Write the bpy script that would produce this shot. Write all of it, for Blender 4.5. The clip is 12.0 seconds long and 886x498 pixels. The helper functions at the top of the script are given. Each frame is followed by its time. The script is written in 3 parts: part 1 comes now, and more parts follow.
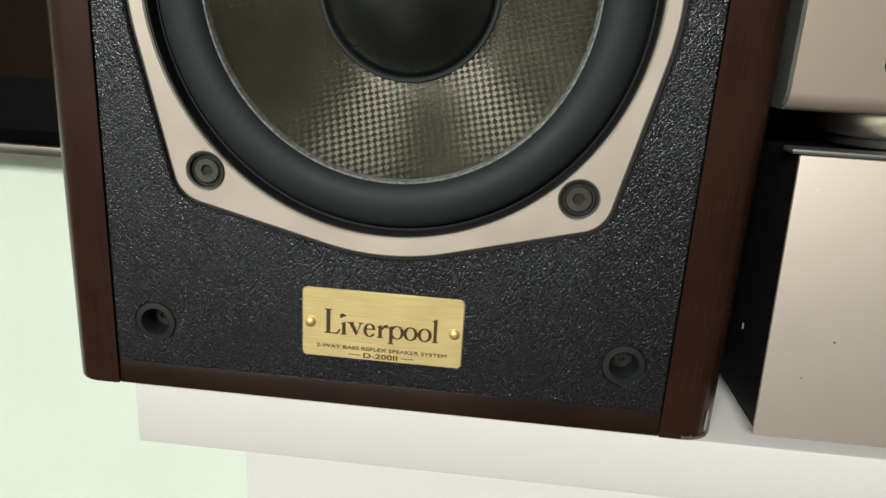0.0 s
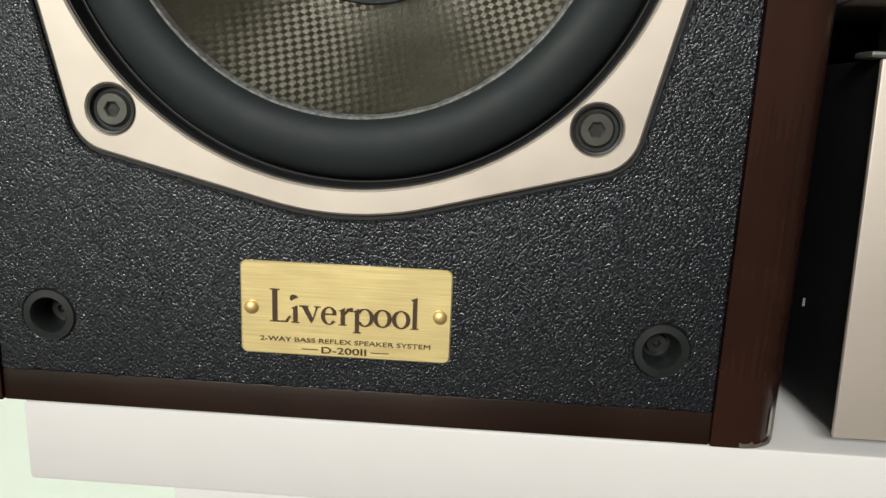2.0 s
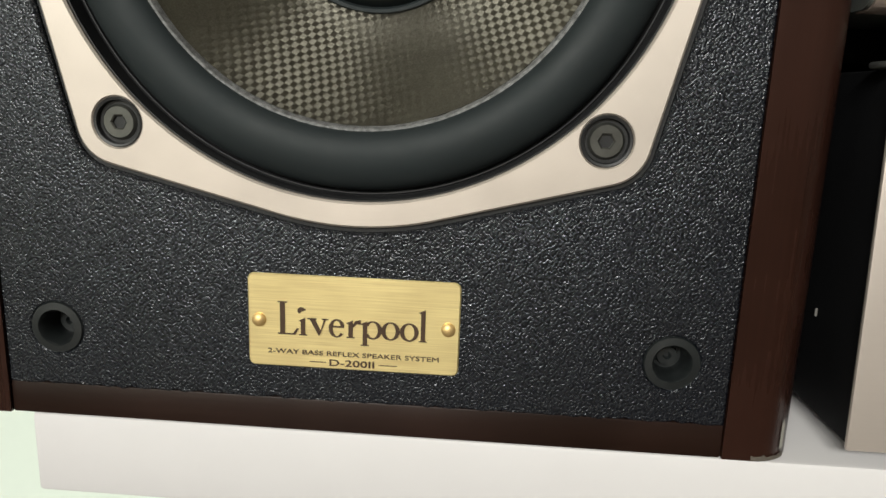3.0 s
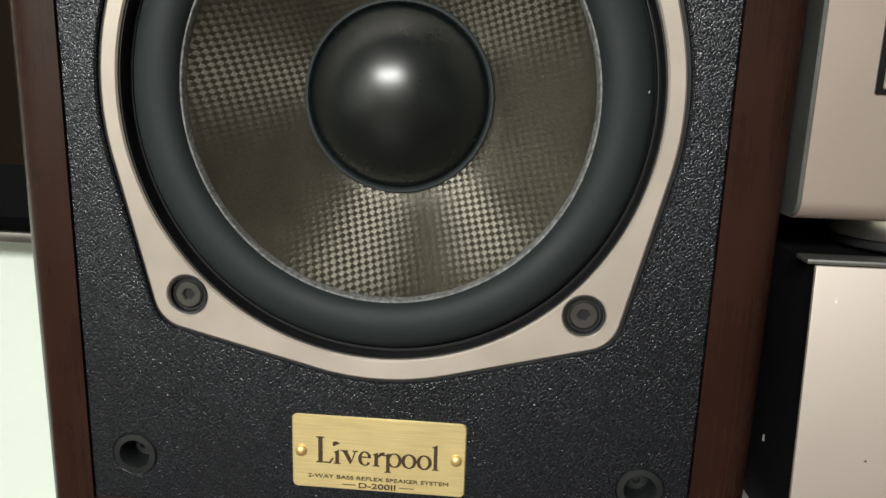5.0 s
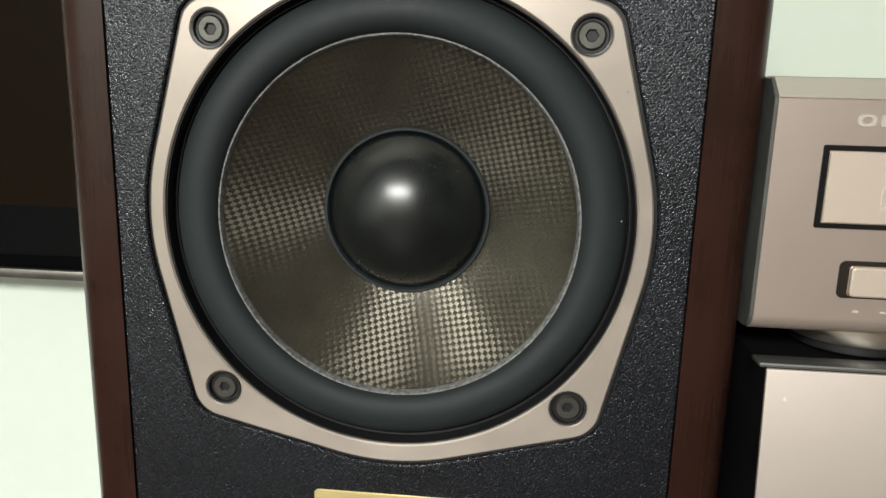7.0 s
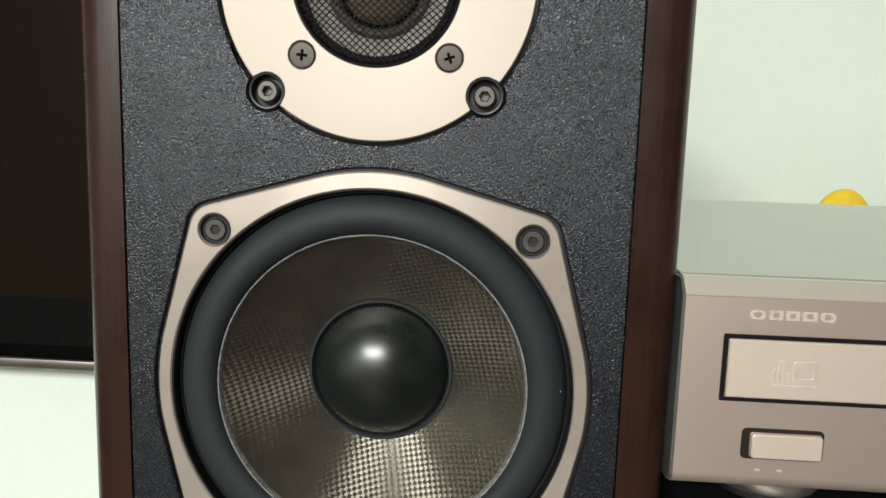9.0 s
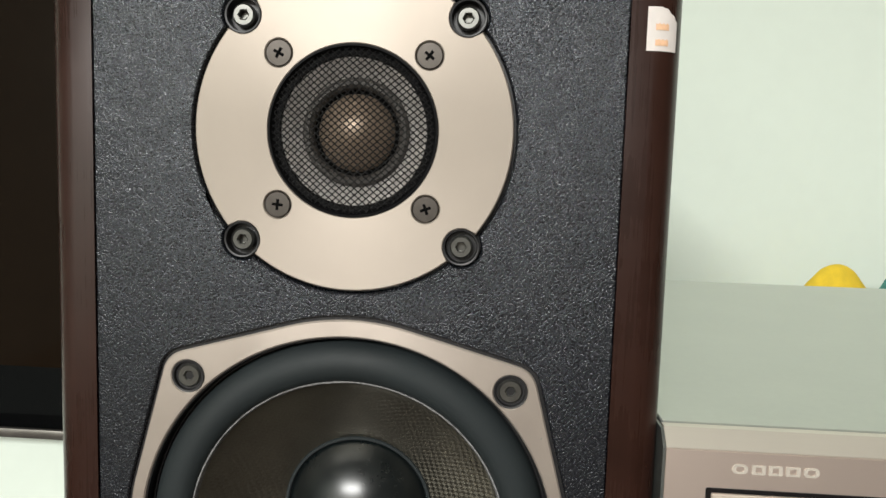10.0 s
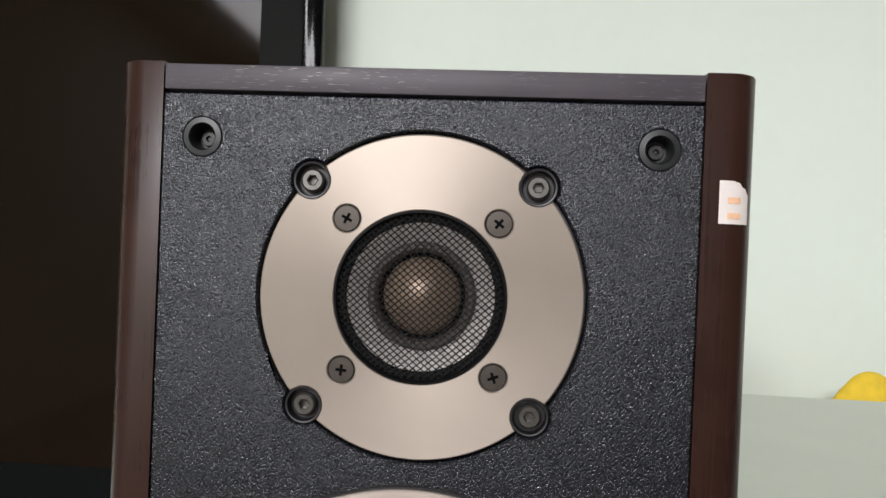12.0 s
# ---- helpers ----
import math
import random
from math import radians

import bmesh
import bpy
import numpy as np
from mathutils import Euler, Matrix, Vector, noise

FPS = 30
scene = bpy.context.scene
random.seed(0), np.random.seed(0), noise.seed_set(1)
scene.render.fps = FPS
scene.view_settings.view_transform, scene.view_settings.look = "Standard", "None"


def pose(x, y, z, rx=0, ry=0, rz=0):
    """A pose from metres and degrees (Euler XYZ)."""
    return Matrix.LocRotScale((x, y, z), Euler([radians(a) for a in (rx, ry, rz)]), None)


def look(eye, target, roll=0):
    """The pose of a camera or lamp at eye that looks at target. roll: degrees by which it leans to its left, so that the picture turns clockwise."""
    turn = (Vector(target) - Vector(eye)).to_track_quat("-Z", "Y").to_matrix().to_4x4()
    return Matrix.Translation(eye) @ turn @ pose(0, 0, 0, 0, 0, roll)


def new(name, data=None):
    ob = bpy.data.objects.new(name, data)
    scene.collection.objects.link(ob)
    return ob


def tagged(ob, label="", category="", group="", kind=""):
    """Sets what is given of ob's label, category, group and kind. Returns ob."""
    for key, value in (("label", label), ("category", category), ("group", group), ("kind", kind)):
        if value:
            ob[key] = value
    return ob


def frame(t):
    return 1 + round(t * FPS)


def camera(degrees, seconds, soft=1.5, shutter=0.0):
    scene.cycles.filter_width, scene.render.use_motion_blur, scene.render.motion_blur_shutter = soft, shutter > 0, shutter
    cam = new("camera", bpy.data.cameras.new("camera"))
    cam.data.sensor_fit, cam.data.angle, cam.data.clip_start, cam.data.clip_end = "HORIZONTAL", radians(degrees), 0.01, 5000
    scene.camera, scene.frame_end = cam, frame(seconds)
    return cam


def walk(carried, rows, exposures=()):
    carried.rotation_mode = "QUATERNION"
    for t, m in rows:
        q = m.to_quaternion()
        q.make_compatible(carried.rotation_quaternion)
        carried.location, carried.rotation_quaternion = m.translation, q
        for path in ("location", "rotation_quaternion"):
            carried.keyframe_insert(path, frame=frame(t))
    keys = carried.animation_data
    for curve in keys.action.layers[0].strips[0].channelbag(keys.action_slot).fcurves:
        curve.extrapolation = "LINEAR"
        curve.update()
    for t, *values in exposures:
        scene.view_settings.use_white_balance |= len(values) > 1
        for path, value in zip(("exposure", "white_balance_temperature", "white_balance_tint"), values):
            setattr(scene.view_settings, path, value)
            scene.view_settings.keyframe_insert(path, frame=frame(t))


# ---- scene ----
cam = camera(64.0, 12.0)
PATH = [
    (0, (0.03247, -0.20015, 0.821), (-0.11782, 1.7074, 0.2391), 3.47),
    (0.5, (0.02765, -0.20208, 0.82176), (-0.08196, 1.708, 0.23912), 3.18),
    (1, (0.02692, -0.18836, 0.79753), (-0.06019, 1.7481, 0.30493), 2.96),
    (1.5, (0.03121, -0.17119, 0.78973), (-0.05542, 1.7795, 0.35675), 2.88),
    (2, (0.03064, -0.1591, 0.78376), (-0.07701, 1.7929, 0.36181), 2.34),
    (2.5, (0.02995, -0.1551, 0.78567), (-0.09166, 1.7933, 0.35103), 2.06),
    (2.7, (0.0301, -0.1556, 0.7862), (-0.0922, 1.7933, 0.3515), 2.06),
    (4.3, (0.0303, -0.1722, 0.8075), (-0.1362, 1.7771, 0.3962), 1.91),
    (4.5, (0.0307, -0.17562, 0.81442), (-0.13328, 1.7771, 0.41427), 1.91),
    (5, (0.03044, -0.18453, 0.8349), (-0.12036, 1.7638, 0.40902), 1.78),
    (5.5, (0.03495, -0.1904, 0.84468), (-0.15321, 1.7582, 0.43509), 1.11),
    (6, (0.03799, -0.19507, 0.85366), (-0.16199, 1.7496, 0.4314), 0.80),
    (6.5, (0.03462, -0.2027, 0.85791), (-0.15739, 1.7482, 0.46173), 1.25),
    (6.7, (0.03257, -0.20434, 0.86302), (-0.14357, 1.7445, 0.44937), 1.47),
    (8.3, (0.03994, -0.22829, 0.89898), (-0.12111, 1.7352, 0.55411), 1.56),
    (8.5, (0.04201, -0.23158, 0.90401), (-0.11418, 1.7366, 0.5848), 1.56),
    (9, (0.03978, -0.23819, 0.91845), (-0.08796, 1.7391, 0.64662), 1.76),
    (9.5, (0.04055, -0.23857, 0.93672), (-0.07836, 1.7417, 0.68334), 1.54),
    (10, (0.04604, -0.23039, 0.95837), (-0.08547, 1.7561, 0.76723), 1.79),
    (10.5, (0.04792, -0.22205, 0.98401), (-0.13559, 1.7661, 0.8677), 1.85),
    (11, (0.04943, -0.22463, 0.99737), (-0.16226, 1.7639, 0.96681), 1.49),
    (11.5, (0.05434, -0.23228, 0.99436), (-0.20138, 1.7512, 0.97786), 1.85),
    (12, (0.02343, -0.2265, 0.99088), (-0.12147, 1.7682, 0.9781), 2.32),
]

walk(cam, [(t, look(eye, target, roll)) for t, eye, target, roll in PATH],
     [(0, -0.10, 6600, 6), (2.7, -0.10, 6600, 8), (4.5, 0.0, 6550, 9), (9.5, 0.08, 6500, 10), (10.5, 0.06, 6450, 13), (12, 0.02, 6300, 18)])

# ---- light ----
world = bpy.data.worlds.new("world")
scene.world = world
world.use_nodes = True
world.node_tree.nodes["Background"].inputs[0].default_value = (0.8, 0.9, 1.0, 1)
world.node_tree.nodes["Background"].inputs[1].default_value = 0.05


def area_lamp(name, eye, target, w, h, watts, colour):
    data = bpy.data.lights.new(name, "AREA")
    data.shape, data.size, data.size_y, data.energy, data.color = "RECTANGLE", w, h, watts, colour
    ob = new(name, data)
    ob.matrix_world = look(eye, target)
    return ob


# the room's one square ceiling fixture, well behind the camera and a little to its left
area_lamp("ceiling_lamp", (-0.82, -3.40, 2.375), (-0.82, -3.40001, 0.0), 1.70, 1.15, 368, (0.985, 0.99, 0.95))


# ---- materials ----
def mat_new(name):
    m = bpy.data.materials.new(name)
    m.use_nodes = True
    return m, m.node_tree, m.node_tree.nodes["Principled BSDF"]


def coords(nt, scale=(1, 1, 1), turn=(0, 0, 0), shift=(0, 0, 0)):
    t = nt.nodes.new("ShaderNodeTexCoord")
    mp = nt.nodes.new("ShaderNodeMapping")
    mp.inputs["Scale"].default_value = scale
    mp.inputs["Rotation"].default_value = turn
    mp.inputs["Location"].default_value = shift
    nt.links.new(t.outputs["Object"], mp.inputs["Vector"])
    return mp.outputs["Vector"]


def noise_tex(nt, vec, scale, detail=3.0, rough=0.5):
    n = nt.nodes.new("ShaderNodeTexNoise")
    n.inputs["Scale"].default_value, n.inputs["Detail"].default_value, n.inputs["Roughness"].default_value = scale, detail, rough
    nt.links.new(vec, n.inputs["Vector"])
    return n.outputs["Fac"]


def ramp(nt, fac, stops):
    r = nt.nodes.new("ShaderNodeValToRGB")
    while len(r.color_ramp.elements) < len(stops):
        r.color_ramp.elements.new(0.5)
    for e, (pos, col) in zip(r.color_ramp.elements, stops):
        e.position, e.color = pos, (*col, 1) if len(col) == 3 else col
    nt.links.new(fac, r.inputs["Fac"])
    return r.outputs["Color"]


def math_node(nt, op, a, b=None):
    n = nt.nodes.new("ShaderNodeMath")
    n.operation = op
    for i, v in enumerate((a, b)):
        if v is None:
            continue
        if isinstance(v, (int, float)):
            n.inputs[i].default_value = v
        else:
            nt.links.new(v, n.inputs[i])
    return n.outputs[0]


def bump(nt, bsdf, height, strength, dist, extra=None):
    b = nt.nodes.new("ShaderNodeBump")
    b.inputs["Strength"].default_value, b.inputs["Distance"].default_value = strength, dist
    nt.links.new(height, b.inputs["Height"])
    if extra is not None:
        nt.links.new(extra, b.inputs["Normal"])
    nt.links.new(b.outputs["Normal"], bsdf.inputs["Normal"])
    return b.outputs["Normal"]


def plain(name, col, rough, metal=0.0, vary=0.12, size=0.02, bumps=0.0, spec=0.5):
    """A worn surface: colour and gloss vary at two sizes, with a fine relief."""
    m, nt, p = mat_new(name)
    v = coords(nt)
    big = noise_tex(nt, v, 1 / size, 4)
    fine = noise_tex(nt, v, 14 / size, 2)
    both = math_node(nt, "ADD", math_node(nt, "MULTIPLY", big, 0.7), math_node(nt, "MULTIPLY", fine, 0.3))
    lo = [c * (1 - vary) for c in col]
    hi = [min(1, c * (1 + vary)) for c in col]
    nt.links.new(ramp(nt, both, [(0.3, lo), (0.7, hi)]), p.inputs["Base Color"])
    r = ramp(nt, both, [(0.3, [rough * 0.88] * 3), (0.7, [min(1, rough * 1.12)] * 3)])
    nt.links.new(r, p.inputs["Roughness"])
    p.inputs["Metallic"].default_value = metal
    p.inputs["Specular IOR Level"].default_value = spec
    if bumps:
        bump(nt, p, fine, bumps, 0.0004)
    return m


def brushed(name, col, rough, around=None, along=(1, 0, 0), aniso=0.7, streak=0.12, metal=0.6, lines=5000, relief=0.06):
    """Brushed metal: round a centre (x, z), or along one axis."""
    m, nt, p = mat_new(name)
    p.inputs["Metallic"].default_value = metal
    p.inputs["Anisotropic"].default_value = aniso
    p.inputs["Anisotropic Rotation"].default_value = 0.25
    if around is not None:
        geo = nt.nodes.new("ShaderNodeNewGeometry")
        sub = nt.nodes.new("ShaderNodeVectorMath")
        sub.operation = "SUBTRACT"
        sub.inputs[1].default_value = (around[0], 0, around[1])
        nt.links.new(geo.outputs["Position"], sub.inputs[0])
        cr = nt.nodes.new("ShaderNodeVectorMath")
        cr.operation = "CROSS_PRODUCT"
        cr.inputs[1].default_value = (0, 1, 0)
        nt.links.new(sub.outputs[0], cr.inputs[0])
        nt.links.new(cr.outputs[0], p.inputs["Tangent"])
        ln = nt.nodes.new("ShaderNodeVectorMath")
        ln.operation = "LENGTH"
        nt.links.new(sub.outputs[0], ln.inputs[0])
        cmb = nt.nodes.new("ShaderNodeCombineXYZ")
        nt.links.new(math_node(nt, "MULTIPLY", ln.outputs["Value"], 9000), cmb.inputs[0])
        grain = noise_tex(nt, cmb.outputs[0], 1.0, 2)
    else:
        tan = nt.nodes.new("ShaderNodeCombineXYZ")
        for i in range(3):
            tan.inputs[i].default_value = along[i]
        nt.links.new(tan.outputs[0], p.inputs["Tangent"])
        grain = noise_tex(nt, coords(nt, [60 if a else lines for a in along]), 1.0, 2)
    cloud = noise_tex(nt, coords(nt), 55, 3)
    mix = math_node(nt, "ADD", math_node(nt, "MULTIPLY", grain, 0.6), math_node(nt, "MULTIPLY", cloud, 0.4))
    nt.links.new(ramp(nt, mix, [(0.3, [c * (1 - streak) for c in col]), (0.7, [min(1, c * (1 + streak)) for c in col])]), p.inputs["Base Color"])
    spread = min(0.15, 1.2 * streak)
    nt.links.new(ramp(nt, mix, [(0.3, [rough * (1 - spread)] * 3), (0.7, [rough * (1 + spread)] * 3)]), p.inputs["Roughness"])
    bump(nt, p, grain, relief, 0.0001)
    return m


def wood(name, dark, light, rough, along_z=True, scuffs=0.0):
    """Stained veneer with long grain; scuffs: short pale scratches along the grain."""
    m, nt, p = mat_new(name)
    v = coords(nt, (900, 900, 14) if along_z else (14, 900, 900))
    grain = noise_tex(nt, v, 1.0, 4, 0.6)
    cloud = noise_tex(nt, coords(nt), 26, 3)
    mix = math_node(nt, "ADD", math_node(nt, "MULTIPLY", grain, 0.30), math_node(nt, "MULTIPLY", cloud, 0.70))
    col = ramp(nt, mix, [(0.32, dark), (0.68, light)])
    if scuffs:
        s = noise_tex(nt, coords(nt, (170, 900, 4200)), 1.0, 1)
        where = ramp(nt, noise_tex(nt, coords(nt, shift=(0.02, 0, 0)), 16, 1), [(0.40, (0, 0, 0)), (0.52, (1, 1, 1))])
        k = math_node(nt, "MULTIPLY", ramp(nt, s, [(0.665, (0, 0, 0)), (0.69, (1, 1, 1))]), where)
        mx = nt.nodes.new("ShaderNodeMix")
        mx.data_type = "RGBA"
        nt.links.new(math_node(nt, "MULTIPLY", k, scuffs), mx.inputs["Factor"])
        nt.links.new(col, mx.inputs["A"])
        mx.inputs["B"].default_value = (0.55, 0.5, 0.46, 1)
        col = mx.outputs["Result"]
    nt.links.new(col, p.inputs["Base Color"])
    nt.links.new(ramp(nt, mix, [(0.3, [rough * 0.8] * 3), (0.7, [rough * 1.2] * 3)]), p.inputs["Roughness"])
    p.inputs["Specular IOR Level"].default_value = 0.33
    bump(nt, p, grain, 0.04, 0.0002)
    return m


def leatherette(name):
    """Black embossed baffle covering: pebbled relief under a millimetre, each pebble with its own gloss."""
    m, nt, p = mat_new(name)
    v = coords(nt)
    vor = nt.nodes.new("ShaderNodeTexVoronoi")
    vor.feature = "F1"
    vor.inputs["Scale"].default_value = 1750
    nt.links.new(v, vor.inputs["Vector"])
    fine = noise_tex(nt, v, 3800, 1)
    mid = noise_tex(nt, v, 1800, 1)
    h = math_node(nt, "ADD", math_node(nt, "MULTIPLY", vor.outputs["Distance"], -0.8), math_node(nt, "ADD", math_node(nt, "MULTIPLY", fine, 0.45), math_node(nt, "MULTIPLY", mid, 1.0)))
    cloud = noise_tex(nt, v, 30, 3)
    # the bluish cast of the light is put into base colour and specular tint
    nt.links.new(ramp(nt, cloud, [(0.3, (0.0026, 0.0034, 0.0056)), (0.7, (0.0044, 0.0056, 0.0090))]), p.inputs["Base Color"])
    nt.links.new(ramp(nt, mid, [(0.35, [0.17] * 3), (0.65, [0.33] * 3)]), p.inputs["Roughness"])
    p.inputs["Specular IOR Level"].default_value = 0.60
    p.inputs["Specular Tint"].default_value = (0.92, 0.95, 1.0, 1)
    bump(nt, p, h, 0.85, 0.00021)
    return m


def weave(name, pitch, turn_a, turn_b):
    """Woven fibre cone: two sets of threads, each shining across its own run."""
    m, nt, p = mat_new(name)
    a, b = radians(turn_a), radians(turn_b)
    da, db = (math.cos(a), 0, math.sin(a)), (math.cos(b), 0, math.sin(b))
    na, nb = (math.sin(b), 0, -math.cos(b)), (-math.sin(a), 0, math.cos(a))
    v = coords(nt, (1 / pitch, 1 / pitch, 1 / pitch))

    def dot(d):
        n = nt.nodes.new("ShaderNodeVectorMath")
        n.operation = "DOT_PRODUCT"
        nt.links.new(v, n.inputs[0])
        n.inputs[1].default_value = d
        return n.outputs["Value"]
    u, w = dot(na), dot(nb)
    par = math_node(nt, "MODULO", math_node(nt, "ADD", math_node(nt, "ADD", math_node(nt, "FLOOR", u), math_node(nt, "FLOOR", w)), 2000.0), 2.0)
    pu = math_node(nt, "ABSOLUTE", math_node(nt, "SINE", math_node(nt, "MULTIPLY", u, math.pi)))
    pw = math_node(nt, "ABSOLUTE", math_node(nt, "SINE", math_node(nt, "MULTIPLY", w, math.pi)))
    inv = math_node(nt, "SUBTRACT", 1.0, par)
    hu = math_node(nt, "POWER", pu, 1.2)
    hw = math_node(nt, "POWER", pw, 1.2)
    across = math_node(nt, "ADD", math_node(nt, "MULTIPLY", hu, par), math_node(nt, "MULTIPLY", hw, inv))
    over = math_node(nt, "ADD", math_node(nt, "MULTIPLY", hw, par), math_node(nt, "MULTIPLY", hu, inv))
    height = math_node(nt, "ADD", across, math_node(nt, "MULTIPLY", over, 0.5))
    # where par is 1 the thread that runs along db lies on top
    mx = nt.nodes.new("ShaderNodeMix")
    mx.data_type = "VECTOR"
    nt.links.new(par, mx.inputs["Factor"])
    vec_in = [s for s in mx.inputs if s.type == "VECTOR"]
    vec_in[1].default_value, vec_in[2].default_value = da, db
    vec_out = [s for s in mx.outputs if s.type == "VECTOR"][0]
    nt.links.new(vec_out, p.inputs["Tangent"])
    p.inputs["Anisotropic"].default_value = 0.925
    p.inputs["Anisotropic Rotation"].default_value = 0.25
    p.inputs["Metallic"].default_value = 0.9
    fib = noise_tex(nt, coords(nt), 2500, 1)
    cl = noise_tex(nt, coords(nt), 60, 2)
    nt.links.new(ramp(nt, math_node(nt, "ADD", math_node(nt, "MULTIPLY", fib, 0.5), math_node(nt, "MULTIPLY", cl, 0.5)), [(0.3, (0.130, 0.120, 0.097)), (0.7, (0.215, 0.202, 0.166))]), p.inputs["Base Color"])
    p.inputs["Roughness"].default_value = 0.335
    bump(nt, p, height, 0.07, 0.0003)
    return m


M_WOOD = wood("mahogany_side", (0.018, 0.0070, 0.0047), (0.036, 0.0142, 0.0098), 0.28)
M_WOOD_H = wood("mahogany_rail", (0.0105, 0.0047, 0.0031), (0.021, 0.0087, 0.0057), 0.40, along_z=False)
# scuffed top: its pale bluish reflection is mixed into the base colour
M_WOOD_TOP = wood("mahogany_top_sheen", (0.056, 0.050, 0.058), (0.092, 0.082, 0.094), 0.46, along_z=False, scuffs=0.85)
M_BAFFLE = leatherette("black_leatherette")
M_CHIP = plain("bare_chipboard", (0.34, 0.33, 0.29), 0.8, size=0.003)
M_CHIP_DARK = plain("worn_veneer", (0.10, 0.085, 0.07), 0.8, size=0.003)
WX, WZ, TZ = -0.0003, 0.8335, 0.9735
M_FRAME = brushed("brushed_alloy", (0.54, 0.475, 0.42), 0.45, (WX, WZ), aniso=0.4, metal=0.72)
M_PLATE = brushed("brushed_plate", (0.37, 0.322, 0.275), 0.48, (0, TZ), aniso=0.6, streak=0.06, metal=0.7)
M_RUBBER = plain("surround_rubber", (0.013, 0.018, 0.0195), 0.66, vary=0.15, size=0.03, spec=0.4)
M_BLACK = plain("black_plastic", (0.012, 0.012, 0.013), 0.42, size=0.01)
M_GLOSSBLACK = plain("gasket_black", (0.008, 0.008, 0.009), 0.22, size=0.01)
M_BOLT = plain("blackened_steel", (0.13, 0.13, 0.12), 0.32, metal=0.8, size=0.004)
M_SCREW = plain("grey_steel", (0.075, 0.066, 0.058), 0.46, metal=0.8, size=0.003)
M_SLOT = plain("slot_shade", (0.004, 0.004, 0.004), 0.9, size=0.002, spec=0.05)
M_SOCKET = plain("socket_plastic", (0.010, 0.012, 0.0125), 0.42, size=0.006)
M_DOME = plain("dust_dome_satin", (0.004, 0.0062, 0.0068), 0.29, size=0.02, vary=0.08, spec=0.5)
M_DOME.node_tree.nodes["Principled BSDF"].inputs["IOR"].default_value = 1.62
M_CONE = weave("woven_fibre", 0.0013, 55, 154)
M_CONEEDGE = plain("cone_edge_glue", (0.20, 0.20, 0.20), 0.35, size=0.0012, vary=0.7, bumps=0.5)
M_MESH = plain("mesh_wire", (0.035, 0.035, 0.035), 0.30, metal=0.6, size=0.005)
M_HORN = plain("tweeter_horn", (0.66, 0.635, 0.61), 0.34, metal=0.6, size=0.003, vary=0.25, bumps=0.35)
M_TROLL = plain("tweeter_fabric_roll", (0.060, 0.054, 0.048), 0.6, size=0.003)
M_TDOME = plain("tweeter_dome", (0.27, 0.205, 0.15), 0.40, metal=0.45, size=0.004)
M_GOLD = brushed("brushed_brass", (0.90, 0.70, 0.34), 0.33, None, (1, 0, 0), 0.5, 0.19, 0.75, 3600)
M_RIVET = plain("brass_rivet", (0.80, 0.56, 0.25), 0.5, metal=0.85, size=0.003)
M_INK = plain("dark_brown_ink", (0.055, 0.028, 0.014), 0.5, size=0.004)
M_LABEL = plain("sticker_paper", (0.78, 0.72, 0.68), 0.6, size=0.004, vary=0.06)
M_ORANGE = plain("orange_ink", (0.90, 0.52, 0.32), 0.6, size=0.002, vary=0.25)
M_CHAMP = brushed("champagne_panel", (0.73, 0.615, 0.548), 0.42, None, (1, 0, 0), 0.3, 0.014, 0.8, relief=0.02)
# paler champagne for the bevel: the ceiling's reflection is put into its colour
M_BEVEL = brushed("champagne_bevel_lit", (0.84, 0.78, 0.69), 0.40, None, (1, 0, 0), 0.3, 0.014, 0.7, relief=0.02)
# brighter copy of the champagne metal: the tray's catch of light as colour
M_CHAMP_LIT = brushed("champagne_lit_copy", (0.82, 0.70, 0.60), 0.48, None, (1, 0, 0), 0.3, 0.014, relief=0.02)
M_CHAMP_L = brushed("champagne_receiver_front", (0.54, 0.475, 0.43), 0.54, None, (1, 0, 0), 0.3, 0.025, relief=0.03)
M_EDGE = plain("panel_edge_grey", (0.16, 0.17, 0.16), 0.4, metal=0.6, size=0.01)
M_COVER = plain("cover_sheet_metal", (0.60, 0.61, 0.57), 0.34, metal=0.8, size=0.05, vary=0.06)
M_LOGO = plain("pale_print", (0.50, 0.45, 0.39), 0.5, size=0.004, vary=0.08)
M_FOOT = brushed("turned_alloy_foot", (0.80, 0.74, 0.66), 0.30, None, (0, 0, 1), 0.3, 0.04, 0.95)
M_EMBLEM = plain("tray_emblem_print", (0.80, 0.71, 0.62), 0.45, metal=0.6, size=0.004)
M_TOPPLATE = plain("dark_glossy_sheet", (0.12, 0.12, 0.115), 0.45, metal=0.6, size=0.05)
M_PRINT = plain("grey_print", (0.16, 0.15, 0.14), 0.6, size=0.004)
M_CASE = plain("black_case_metal", (0.004, 0.004, 0.0045), 0.6, size=0.02, spec=0.12)
M_WELL = plain("bronze_button_well", (0.026, 0.020, 0.016), 0.4, metal=0.4, size=0.01)
M_STRIP = plain("television_lower_strip", (0.17, 0.16, 0.145), 0.35, metal=0.7, size=0.05)
M_WHITE = plain("white_laminate", (0.66, 0.635, 0.64), 0.45, size=0.2, vary=0.03)
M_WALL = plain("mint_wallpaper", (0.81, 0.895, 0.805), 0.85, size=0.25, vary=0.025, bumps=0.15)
# unseen walls, set dark so the dome and baffle reflect little
M_ROOM = plain("unseen_dark_wall", (0.125, 0.115, 0.10), 0.9, size=0.3, vary=0.04)
